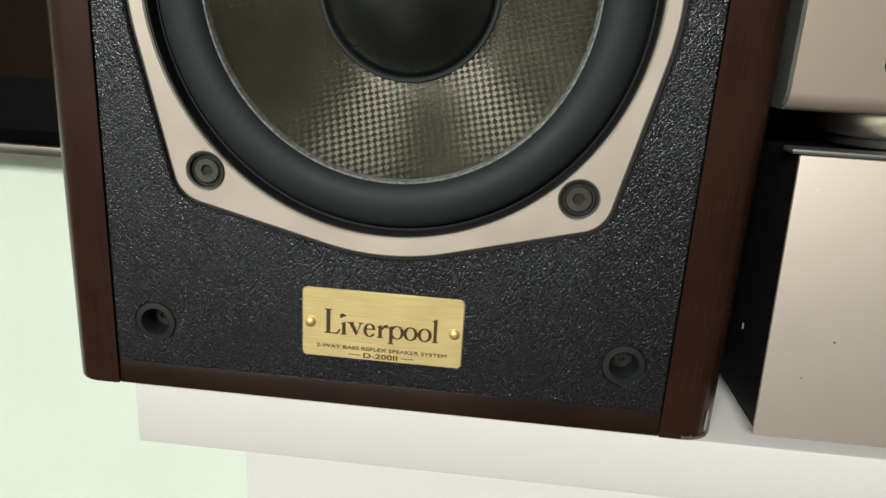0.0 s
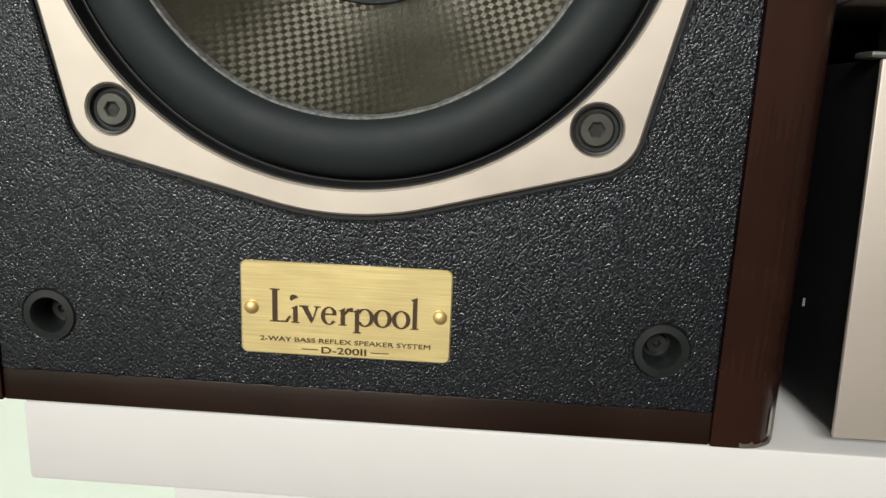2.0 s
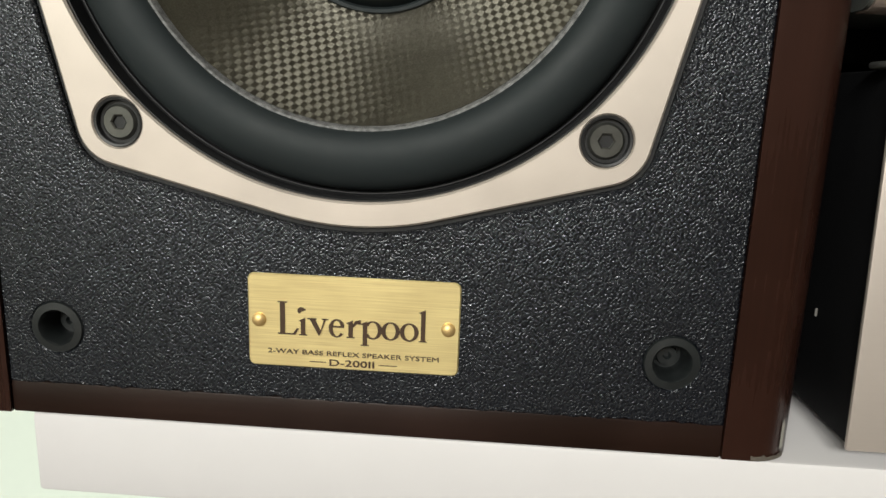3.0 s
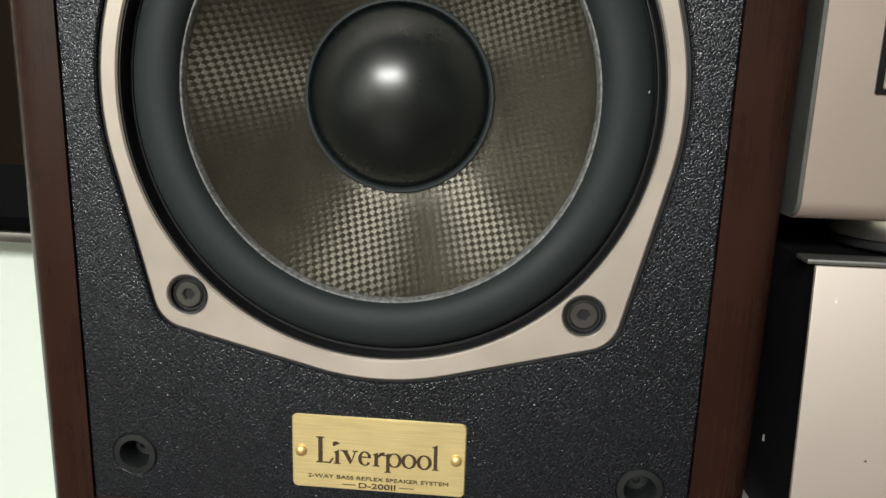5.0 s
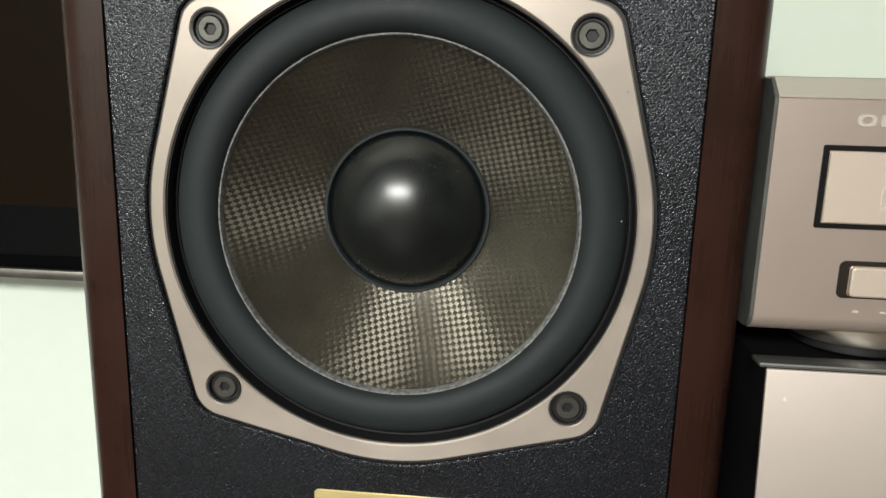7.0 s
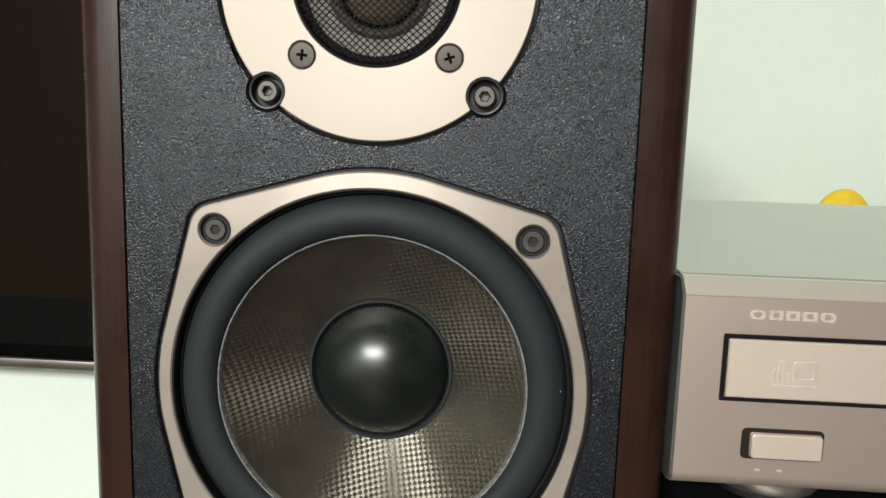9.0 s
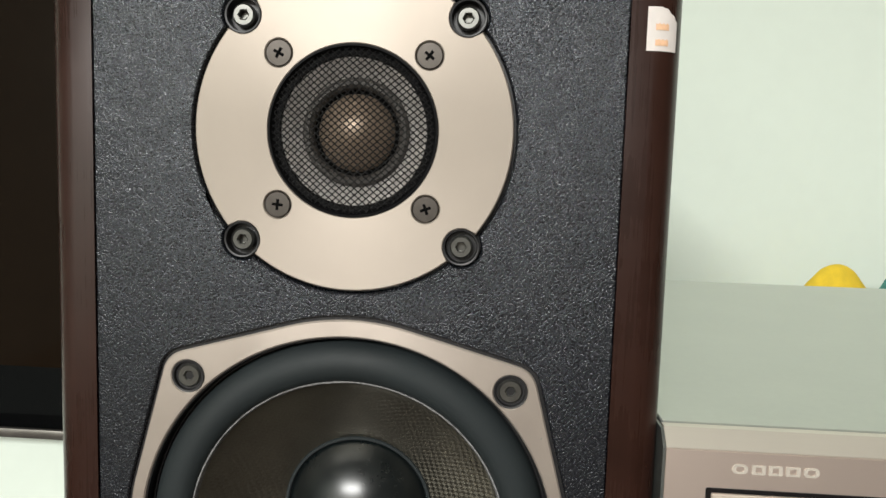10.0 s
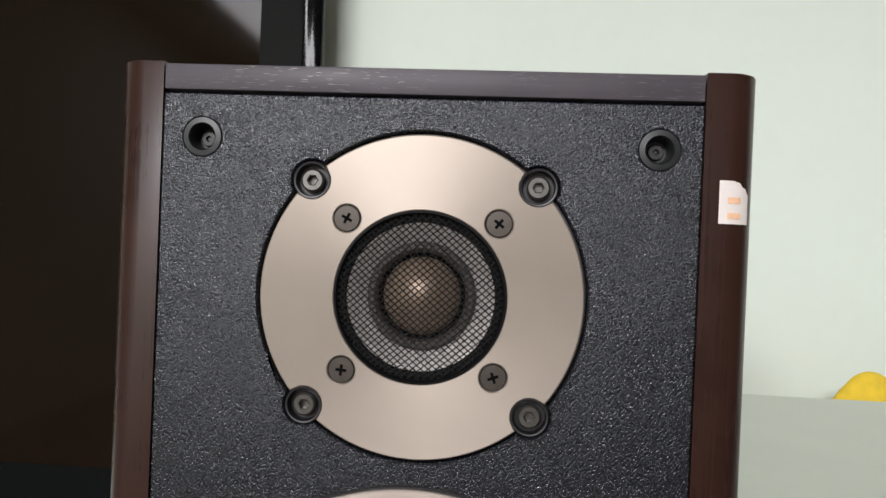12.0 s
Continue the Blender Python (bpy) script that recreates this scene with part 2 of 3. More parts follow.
# unseen left wall, its tone chosen to bounce soft light onto the speaker
M_SIDE = plain("unseen_bounce_wall", (0.33, 0.345, 0.31), 0.85, size=0.3, vary=0.04)
M_CEIL = plain("white_ceiling", (0.80, 0.79, 0.76), 0.9, size=0.3, vary=0.03)
M_FLOOR = wood("oak_floor", (0.035, 0.024, 0.017), (0.060, 0.042, 0.030), 0.5, along_z=False)
M_SCREEN = plain("television_screen", (0.0110, 0.0070, 0.0042), 0.06, size=0.2, spec=0.04)
M_BEZEL = plain("piano_black", (0.002, 0.0024, 0.0027), 0.09, size=0.1, spec=0.09)
M_YELLOW = plain("yellow_fabric", (0.86, 0.60, 0.04), 0.9, size=0.01, vary=0.12, bumps=0.6)
M_TEAL = plain("teal_fabric", (0.08, 0.30, 0.27), 0.9, size=0.01, vary=0.15, bumps=0.6)


# ---- mesh helpers ----
def thing(name, base, label, category, group=""):
    ob = new(name)
    ob.location = base
    ob.empty_display_size = 0.05
    return tagged(ob, label, category, group)


def base_of(ob):
    p = Vector((0, 0, 0))
    while ob is not None:
        p += ob.location
        ob = ob.parent
    return p


def part(name, bm, material, parent=None, label="", smooth=True, at=None, angle=35):
    """Links a bmesh, built in room coordinates (or round its own origin, with at), as one mesh object."""
    bmesh.ops.recalc_face_normals(bm, faces=bm.faces)
    for f in bm.faces:
        f.smooth = smooth
    if smooth:
        for e in bm.edges:
            if len(e.link_faces) == 2 and e.calc_face_angle(0) > radians(angle):
                e.smooth = False
    me = bpy.data.meshes.new(name)
    if at is None:
        bmesh.ops.translate(bm, verts=bm.verts, vec=-base_of(parent))
    bm.to_mesh(me)
    bm.free()
    me.materials.append(material)
    return place(name, me, parent, label, at)


def place(name, me, parent, label="", at=None):
    ob = new(name, me)
    ob.parent = parent
    if at is not None:
        ob.location = Vector(at) - base_of(parent)
    if label:
        ob["label"] = label
    return ob


def box(x0, x1, y0, y1, z0, z1, bevel=0.0, segs=2):
    bm = bmesh.new()
    bmesh.ops.create_cube(bm, size=1)
    for v in bm.verts:
        v.co = Vector((x0 + (v.co.x + 0.5) * (x1 - x0), y0 + (v.co.y + 0.5) * (y1 - y0), z0 + (v.co.z + 0.5) * (z1 - z0)))
    if bevel:
        bmesh.ops.bevel(bm, geom=bm.edges[:], offset=bevel, segments=segs, profile=0.5, affect="EDGES")
    return bm


def lathe(profile, centre=(0, 0, 0), n=96, closed=False):
    """Turns rows of (radius, y) round the line through centre that runs along y."""
    bm = bmesh.new()
    rings = []
    for r, y in profile:
        if r < 1e-7:
            rings.append([bm.verts.new((centre[0], centre[1] + y, centre[2]))])
        else:
            rings.append([bm.verts.new((centre[0] + r * math.cos(2 * math.pi * k / n), centre[1] + y, centre[2] + r * math.sin(2 * math.pi * k / n))) for k in range(n)])
    pairs = list(zip(rings, rings[1:])) + ([(rings[-1], rings[0])] if closed else [])
    for a, b in pairs:
        for k in range(n):
            q = [a[k % len(a)], a[(k + 1) % len(a)], b[(k + 1) % len(b)], b[k % len(b)]]
            q = list(dict.fromkeys(q))
            if len(q) > 2:
                bm.faces.new(q)
    return bm


def plate(outer, y0, y1, holes=(), bevel=0.0):
    """A flat plate from y0 (front) to y1 with an outline of (x, z) and holes of the same kind."""
    bm = bmesh.new()
    edges = []
    for loop in (outer, *holes):
        vs = [bm.verts.new((x, y0, z)) for x, z in loop]
        edges += [bm.edges.new((vs[i], vs[(i + 1) % len(vs)])) for i in range(len(vs))]
    bmesh.ops.triangle_fill(bm, use_beauty=True, use_dissolve=False, edges=edges)
    front = bm.faces[:]
    out = bmesh.ops.extrude_face_region(bm, geom=front)
    bmesh.ops.translate(bm, verts=[g for g in out["geom"] if isinstance(g, bmesh.types.BMVert)], vec=(0, y1 - y0, 0))
    bmesh.ops.recalc_face_normals(bm, faces=bm.faces)
    if bevel:
        rim = [e for e in bm.edges if all(abs(v.co.y - y0) < 1e-7 for v in e.verts) and len(e.link_faces) == 2 and e.calc_face_angle(0) > 1]
        bmesh.ops.bevel(bm, geom=rim, offset=bevel, segments=1, profile=0.5, affect="EDGES")
    return bm


def circle(cx, cz, r, n=48):
    return [(cx + r * math.cos(2 * math.pi * k / n), cz + r * math.sin(2 * math.pi * k / n)) for k in range(n)]


def rounded(x0, x1, z0, z1, r, n=6):
    pts = []
    for cx, cz, a0 in ((x1 - r, z1 - r, 0), (x0 + r, z1 - r, 90), (x0 + r, z0 + r, 180), (x1 - r, z0 + r, 270)):
        pts += [(cx + r * math.cos(radians(a0 + 90 * k / n)), cz + r * math.sin(radians(a0 + 90 * k / n))) for k in range(n + 1)]
    return pts


def hull(points):
    pts = sorted(set((round(x, 7), round(z, 7)) for x, z in points))

    def half(seq):
        out = []
        for p in seq:
            while len(out) > 1 and (out[-1][0] - out[-2][0]) * (p[1] - out[-2][1]) - (out[-1][1] - out[-2][1]) * (p[0] - out[-2][0]) <= 0:
                out.pop()
            out.append(p)
        return out[:-1]
    return half(pts) + half(pts[::-1])


def text_mesh(words, size, width, x, y, z, bold=0.0):
    """Flat raised lettering that fits a width, its baseline's left end at x, z."""
    cu = bpy.data.curves.new("letters", "FONT")
    cu.body, cu.size, cu.extrude, cu.offset = words, size, 0.00012, bold
    cu.resolution_u = 3
    ob = bpy.data.objects.new("letters", cu)
    scene.collection.objects.link(ob)
    bpy.context.view_layer.update()
    me = bpy.data.meshes.new_from_object(ob.evaluated_get(bpy.context.evaluated_depsgraph_get()))
    bm = bmesh.new()
    bm.from_mesh(me)
    bpy.data.objects.remove(ob)
    bpy.data.curves.remove(cu)
    bpy.data.meshes.remove(me)
    lo = min(v.co.x for v in bm.verts)
    k = width / (max(v.co.x for v in bm.verts) - lo)
    for v in bm.verts:
        v.co = Vector((x + (v.co.x - lo) * k, y - v.co.z, z + v.co.y))
    return bm


def join(*bms):
    out = bmesh.new()
    for b in bms:
        me = bpy.data.meshes.new("tmp")
        b.to_mesh(me)
        b.free()
        out.from_mesh(me)
        bpy.data.meshes.remove(me)
    return out


# ---- the room ----
def slab(name, x0, x1, y0, y1, z0, z1, mat, label, cat):
    return tagged(part(name, box(x0, x1, y0, y1, z0, z1), mat, None, "", False), label, cat, kind="structure")


WY = 0.50
slab("wall_north", -2.3, 2.3, WY, WY + 0.1, 0, 2.4, M_WALL, "pale mint green papered wall behind the shelf", "wall")
slab("wall_south", -2.3, 2.3, -4.4, -4.3, 0, 2.4, M_ROOM, "unseen taupe wall, darkened to keep reflections low", "wall")
slab("wall_west", -2.4, -2.3, -4.4, WY + 0.1, 0, 2.4, M_SIDE, "unseen side wall, grey-green tone set for bounce light", "wall")
slab("wall_east", 2.3, 2.4, -4.4, WY + 0.1, 0, 2.4, M_ROOM, "unseen taupe wall, darkened to keep reflections low", "wall")
slab("floor", -2.4, 2.4, -4.4, WY + 0.1, -0.1, 0, M_FLOOR, "dark brown wooden floor", "floor")
slab("ceiling", -2.4, 2.4, -4.4, WY + 0.1, 2.4, 2.5, M_CEIL, "plain white ceiling", "ceiling")

# ---- white low cabinet ----
board = thing("media_cabinet", (0.4, 0.2, 0.0), "white laminate media cabinet carrying the hi-fi", "cabinet")
part("top_board", box(-0.083, 0.95, 0.001, 0.455, 0.6825, 0.7044, 0.0012), M_WHITE, board)
part("body", box(-0.050, 0.93, 0.012, 0.450, 0.0, 0.6825, 0.001), M_WHITE, board)


# ---- loudspeaker ----
Z0, Z1, HW, DEPTH = 0.7046, 1.0470, 0.1050, 0.28
speaker = thing("bookshelf_speaker", (0, 0.14, Z0), "dark mahogany bookshelf loudspeaker with black textured front", "loudspeaker")


def side_panel(sign, wide):
    r, inner = 0.0105, 0.0874
    pts = [(inner, 0.0), (wide - r, 0.0)]
    pts += [(wide - r + r * math.sin(radians(a)), r - r * math.cos(radians(a))) for a in range(9, 91, 9)]
    pts += [(wide, DEPTH), (inner, DEPTH)]
    bm = bmesh.new()
    vs = [bm.verts.new((sign * x, y - 0.0001, Z0)) for x, y in pts]
    f = bm.faces.new(vs)
    top = bmesh.ops.extrude_face_region(bm, geom=[f])
    bmesh.ops.translate(bm, verts=[g for g in top["geom"] if isinstance(g, bmesh.types.BMVert)], vec=(0, 0, Z1 - Z0 + 0.0008))
    rim = [e for e in bm.edges if abs(e.verts[0].co.z - e.verts[1].co.z) < 1e-6]
    bmesh.ops.bevel(bm, geom=rim, offset=0.0004, segments=2, profile=0.5, affect="EDGES")
    return part("side_panel", bm, M_WOOD, speaker)


side_panel(-1, 0.1046)
side_panel(1, HW)
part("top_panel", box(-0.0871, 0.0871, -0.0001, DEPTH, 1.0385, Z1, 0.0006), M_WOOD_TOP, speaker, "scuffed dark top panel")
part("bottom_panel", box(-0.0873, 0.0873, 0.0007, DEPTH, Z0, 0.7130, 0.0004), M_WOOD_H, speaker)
part("back_panel", box(-0.0871, 0.0871, DEPTH - 0.015, DEPTH - 0.001, 0.7130, 1.0385), M_BLACK, speaker)

BX, BZ = 0.0550, 0.0557
frame_line = hull([(WX + 0.0762 / 0.0775 * (x - WX), z) for x, z in circle(WX, WZ, 0.0775, 160)] + [p for sx in (-1, 1) for sz in (-1, 1) for p in circle(WX + sx * BX, WZ + sz * BZ, 0.0099 if sz < 0 else 0.0090, 48)])


def grown(loop, cx, cz, d):
    """The loop pushed outwards from its centre by about d."""
    return [(x + d * (x - cx) / math.hypot(x - cx, z - cz), z + d * (z - cz) / math.hypot(x - cx, z - cz)) for x, z in loop]


T_BOLTS = [(sx * 0.0366, TZ + sz * 0.0366) for sx in (-1, 1) for sz in (-1, 1)]
SOCKETS = [(sx * 0.0738, z) for sx in (-1, 1) for z in (0.7277, 1.0232)]


def notched(r, cup):
    """A disc's outline with round bites where the four bolt cups sit."""
    pts = []
    for k in range(360):
        a = radians(k)
        x, z = r * math.cos(a), TZ + r * math.sin(a)
        near = min(T_BOLTS, key=lambda b: math.hypot(b[0] - x, b[1] - z))
        d = math.hypot(near[0] - x, near[1] - z)
        if d < cup:
            # pull the point towards the middle until it leaves the cup
            s = r
            while math.hypot(near[0] - s * math.cos(a), near[1] - TZ - s * math.sin(a)) < cup:
                s -= 0.0001
            x, z = s * math.cos(a), TZ + s * math.sin(a)
        pts.append((x, z))
    return pts


# union of the disc and its four cups, for the recess cut in the baffle
def recess_outline(r, cup):
    pts = []
    for k in range(720):
        a = radians(k / 2)
        best = r
        for bx, bz in T_BOLTS:
            dx, dz = bx, bz - TZ
            along = dx * math.cos(a) + dz * math.sin(a)
            off = abs(-dx * math.sin(a) + dz * math.cos(a))
            if off < cup and along > 0:
                best = max(best, along + math.sqrt(cup * cup - off * off))
        pts.append((best * math.cos(a), TZ + best * math.sin(a)))
    return pts


baffle_holes = [grown(frame_line, WX, WZ, 0.0013), recess_outline(0.0535, 0.0067)] + [circle(x, z, 0.0064, 32) for x, z in SOCKETS]
# the covering's lower edge is ragged where it meets the rail
lower = [(-0.0873 + 0.1746 * k / 90, 0.7128 + 0.0007 * noise.noise(Vector((k * 0.9, 2.0, 0))) + 0.0005 * noise.noise(Vector((k * 2.7, 7.0, 0)))) for k in range(91)]
part("baffle", plate(lower + [(0.0873, 1.0376), (-0.0873, 1.0376)], 0.0004, 0.016, baffle_holes, 0.0005), M_BAFFLE, speaker, "black pebble-textured front baffle", angle=20)

# bass driver
woofer = part("bass_driver", plate(frame_line, 0.0003, 0.010, [circle(WX, WZ, 0.0716, 128)] + [circle(WX + sx * BX, WZ + sz * BZ, 0.0056, 32) for sx in (-1, 1) for sz in (-1, 1)], 0.0005), M_FRAME, speaker, "brushed champagne metal driver frame", angle=25)
part("frame_rim", plate(grown(frame_line, WX, WZ, 0.0012), 0.0018, 0.011, [circle(WX, WZ, 0.0730, 96)]), M_BLACK, woofer)
c = (WX, 0, WZ)
part("gasket", lathe([(0.0715, 0.0014), (0.0712, 0.0014), (0.0710, 0.0062), (0.0706, 0.0066), (0.0704, 0.0058), (0.0701, 0.0058), (0.0699, 0.0068), (0.0690, 0.0074), (0.0690, 0.014), (0.0715, 0.014)], c, 128, True), M_BLACK, woofer, "black gasket ring")
roll = [(0.0625 + 0.0070 * math.cos(math.pi * k / 20), 0.0058 + 0.0008 * math.cos(math.pi * k / 20) - 0.0058 * math.sin(math.pi * k / 20)) for k in range(21)]
part("rubber_surround", lathe(roll + [(0.0555, 0.009), (0.0695, 0.012)], c, 128, True), M_RUBBER, woofer, "rounded matt rubber surround")
edge = lathe([(0.0562, 0.0046), (0.0559, 0.0034), (0.0553, 0.0034), (0.0547, 0.0048), (0.0547, 0.0075), (0.0562, 0.0075)], c, 160, True)
for v in edge.verts:
    k = noise.noise(v.co * 900) * 0.0002
    v.co += Vector(((v.co.x - WX) / 0.055 * k, -abs(k) * 0.8, (v.co.z - WZ) / 0.055 * k))
part("cone_edge", edge, M_CONEEDGE, woofer, "grey frayed cone edge")
cone = [(0.0546 - (0.0546 - 0.0262) * s, 0.0052 + 0.0226 * (s ** 0.86)) for s in [k / 24 for k in range(25)]]
part("cone", lathe(cone, c, 160), M_CONE, woofer, "woven brown-grey fibre cone")
part("dome_ring", lathe([(0.0284, 0.0270), (0.0278, 0.0258), (0.0270, 0.0258), (0.0264, 0.0268), (0.0264, 0.030), (0.0284, 0.030)], c, 96, True), M_RUBBER, woofer)
R = 0.0306
dome = [(R * math.sin(radians(a)), 0.0272 - R * (math.cos(radians(a)) - 0.5)) for a in range(60, 0, -3)] + [(0, 0.0272 - R * 0.5)]
part("dust_dome", lathe(dome, c, 96), M_DOME, woofer, "satin black dust dome")


def socket_bolt(cup_r, head_r):
    """A hex-socket bolt sunk in a black cup; two meshes round their own origin."""
    cup = lathe([(cup_r, -0.0002), (cup_r - 0.0003, -0.0005), (cup_r - 0.0008, -0.0004), (cup_r - 0.0011, 0.0012), (cup_r - 0.0011, 0.0042), (0, 0.0042), ], (0, 0, 0), 36)
    head = bmesh.new()
    hexr = []
    for k in range(36):
        a = radians(10 * k)
        r = 0.0016 * math.cos(radians(30)) / math.cos(radians((10 * k) % 60 - 30))
        hexr.append((r * math.cos(a), r * math.sin(a)))
    rows = [[(head_r * math.cos(radians(10 * k)), 0.0040, head_r * math.sin(radians(10 * k))) for k in range(36)],
            [(head_r * math.cos(radians(10 * k)), 0.0008, head_r * math.sin(radians(10 * k))) for k in range(36)],
            [((head_r - 0.0006) * math.cos(radians(10 * k)), 0.0001, (head_r - 0.0006) * math.sin(radians(10 * k))) for k in range(36)],
            [(x * 1.25, 0.0001, z * 1.25) for x, z in hexr], [(x, 0.0004, z) for x, z in hexr], [(x, 0.0026, z) for x, z in hexr]]
    vr = [[head.verts.new(p) for p in row] for row in rows]
    for a, b in zip(vr, vr[1:]):
        for k in range(36):
            head.faces.new((a[k], a[(k + 1) % 36], b[(k + 1) % 36], b[k]))
    head.faces.new(vr[-1])
    return cup, head


def add_bolts(spots, y, cup_r, head_r, parent):
    first = None
    for x, z in spots:
        if first is None:
            cup, head = socket_bolt(cup_r, head_r)
            b = part("bolt", head, M_BOLT, parent, "blackened hex-socket bolt", at=(x, y, z))
            k = part("bolt_cup", cup, M_BLACK, b, at=(x, y, z))
            first = (b.data, k.data)
        else:
            b = place("bolt", first[0], parent, "blackened hex-socket bolt", (x, y, z))
            place("bolt_cup", first[1], b, at=(x, y, z))


add_bolts([(WX + sx * BX, WZ + sz * BZ) for sx in (-1, 1) for sz in (-1, 1)], 0.0009, 0.0058, 0.0041, woofer)

# pale flecks of dust
for x, y, z, r in ((0.0655, 0.0003, 0.8740, 0.00035), (0.0668, 0.0020, 0.8370, 0.00022)):
    part("fleck", plate(hull(circle(x, z, r, 7) + [(x + r * 0.4, z + r * 1.7)]), y - 0.00015, y + 0.0002), M_CHIP, woofer, smooth=False)

# tweeter
SCREWS = [(sx * 0.0246, TZ + sz * 0.0246) for sx in (-1, 1) for sz in (-1, 1)]
tweeter = part("tweeter", plate(notched(0.0524, 0.0060), 0.0002, 0.006, [circle(0, TZ, 0.0280, 96)] + [circle(x, z, 0.0045, 28) for x, z in SCREWS], 0.0004), M_PLATE, speaker, "round brushed champagne tweeter plate", angle=25)
part("plate_rim", plate(recess_outline(0.0533, 0.0065), 0.0040, 0.012, [circle(0, TZ, 0.0290, 64)]), M_BLACK, tweeter)
c = (0, 0, TZ)
part("throat_ring", lathe([(0.0283, 0.0015), (0.0280, -0.0001), (0.0273, -0.0002), (0.0268, 0.0012), (0.0262, 0.0020), (0.0246, 0.0022), (0.0242, 0.0028), (0.0242, 0.0100), (0.0283, 0.0100)], c, 96, True), M_CASE, tweeter)
part("horn", lathe([(0.0246, 0.0026), (0.0230, 0.0037), (0.0206, 0.0054), (0.0192, 0.0064), (0.0180, 0.0072), (0.0170, 0.0090)], c, 96), M_HORN, tweeter, "silvery flared horn")
part("fabric_roll", lathe([(0.0186, 0.0090), (0.0180, 0.0066), (0.0170, 0.0056), (0.0158, 0.0056), (0.0148, 0.0066), (0.0144, 0.0090)], c, 64), M_TROLL, tweeter)
part("dome_seat", lathe([(0.0148, 0.0080), (0.0142, 0.0094), (0.0130, 0.0094), (0.0122, 0.0080)], c, 64), M_SLOT, tweeter)
RT = 0.0150
part("tweeter_dome", lathe([(RT * math.sin(radians(a)), 0.0088 - RT * (math.cos(radians(a)) - math.cos(radians(60)))) for a in range(60, 0, -3)] + [(0, 0.0088 - RT * (1 - math.cos(radians(60))))], c, 64), M_TDOME, tweeter, "bronze-grey fabric dome")


def wire_mesh():
    """Woven wire guard, gently bulged, its wires crossing at about 82 degrees."""
    bm = bmesh.new()
    rad, rw, step = 0.0268, 0.00021, 0.00164
    for d, a in ((0, 41.0), (1, -41.0)):
        ux, uz = math.cos(radians(a)), math.sin(radians(a))
        for i in range(-18, 19):
            off = i * step
            half = rad * rad - off * off
            if half <= 1e-6:
                continue
            half = math.sqrt(half)
            n = max(4, int(half * 2 / (step / 2)))
            prev = None
            for k in range(n + 1):
                s = -half + 2 * half * k / n
                x, z = ux * s - uz * off, uz * s + ux * off
                r2 = (x * x + z * z) / (rad * rad)
                y = 0.0011 - 0.0046 * (1 - r2) + (0.00024 if (k + i + d) % 2 else -0.00024)
                ring = [bm.verts.new((x - uz * rw * math.cos(q), y + rw * math.sin(q), TZ + z + ux * rw * math.cos(q))) for q in (0, 1.5708, 3.1416, 4.7124)]
                if prev:
                    for q in range(4):
                        bm.faces.new((prev[q], prev[(q + 1) % 4], ring[(q + 1) % 4], ring[q]))
                prev = ring
    return bm


tagged(part("wire_guard", wire_mesh(), M_MESH, tweeter, "fine black woven wire guard"), kind="stuff")
add_bolts(T_BOLTS, 0.0007, 0.0062, 0.0038, tweeter)


def cross_screw():
    bm = lathe([(0.0043, 0.0020), (0.0043, 0.0003), (0.0040, 0.0), (0.0, -0.0001)], (0, 0, 0), 32)
    return bm


first = None
for i, (x, z) in enumerate(SCREWS):
    if first is None:
        s = part("screw", cross_screw(), M_SCREW, tweeter, "grey cross-head screw", at=(x, 0.0002, z))
        a, b = 0.0018, 0.00046
        cross = [(b, b), (b, a), (-b, a), (-b, b), (-a, b), (-a, -b), (-b, -b), (-b, -a), (b, -a), (b, -b), (a, -b), (a, b)]
        k = part("cross_slot", plate(cross, -0.00022, 0.0003), M_SLOT, s, at=(x, 0.0002, z), smooth=False)
        first = (s.data, k.data)
    else:
        s = place("screw", first[0], tweeter, "grey cross-head screw", (x, 0.0002, z))
        k = place("cross_slot", first[1], s, at=(x, 0.0002, z))
    s.rotation_euler = (0, radians((5, 28, -20, 38)[i]), 0)

# grille sockets
first = None
for x, z in SOCKETS:
    if first is None:
        bm = lathe([(0.0067, 0.0014), (0.0067, 0.0002), (0.0063, -0.0004), (0.0046, -0.0006), (0.0041, 0.0001), (0.0038, 0.0030), (0.0035, 0.0066), (0.0027, 0.0066), (0.0023, 0.0050), (0.0010, 0.0050), (0.0006, 0.0060), (0.0, 0.0060)], (0, 0, 0), 40)
        first = part("grille_socket", bm, M_SOCKET, speaker, "dark rubber grille socket", at=(x, 0.0006, z)).data
    else:
        place("grille_socket", first, speaker, "dark rubber grille socket", (x, 0.0006, z))

# name plate
BCX = -0.0007
badge = part("name_plate", plate(rounded(BCX - 0.0252, BCX + 0.0252, 0.7214, 0.7443, 0.0016), 0.0000, 0.0016, (), 0.0003), M_GOLD, speaker, "brushed brass name plate", angle=25)
for x in (BCX - 0.0225, BCX + 0.0225):
    part("rivet", lathe([(0.0017, 0.0001), (0.0016, -0.0005), (0.0011, -0.0010), (0, -0.0012)], (x, 0, 0.7329), 24), M_RIVET, badge)


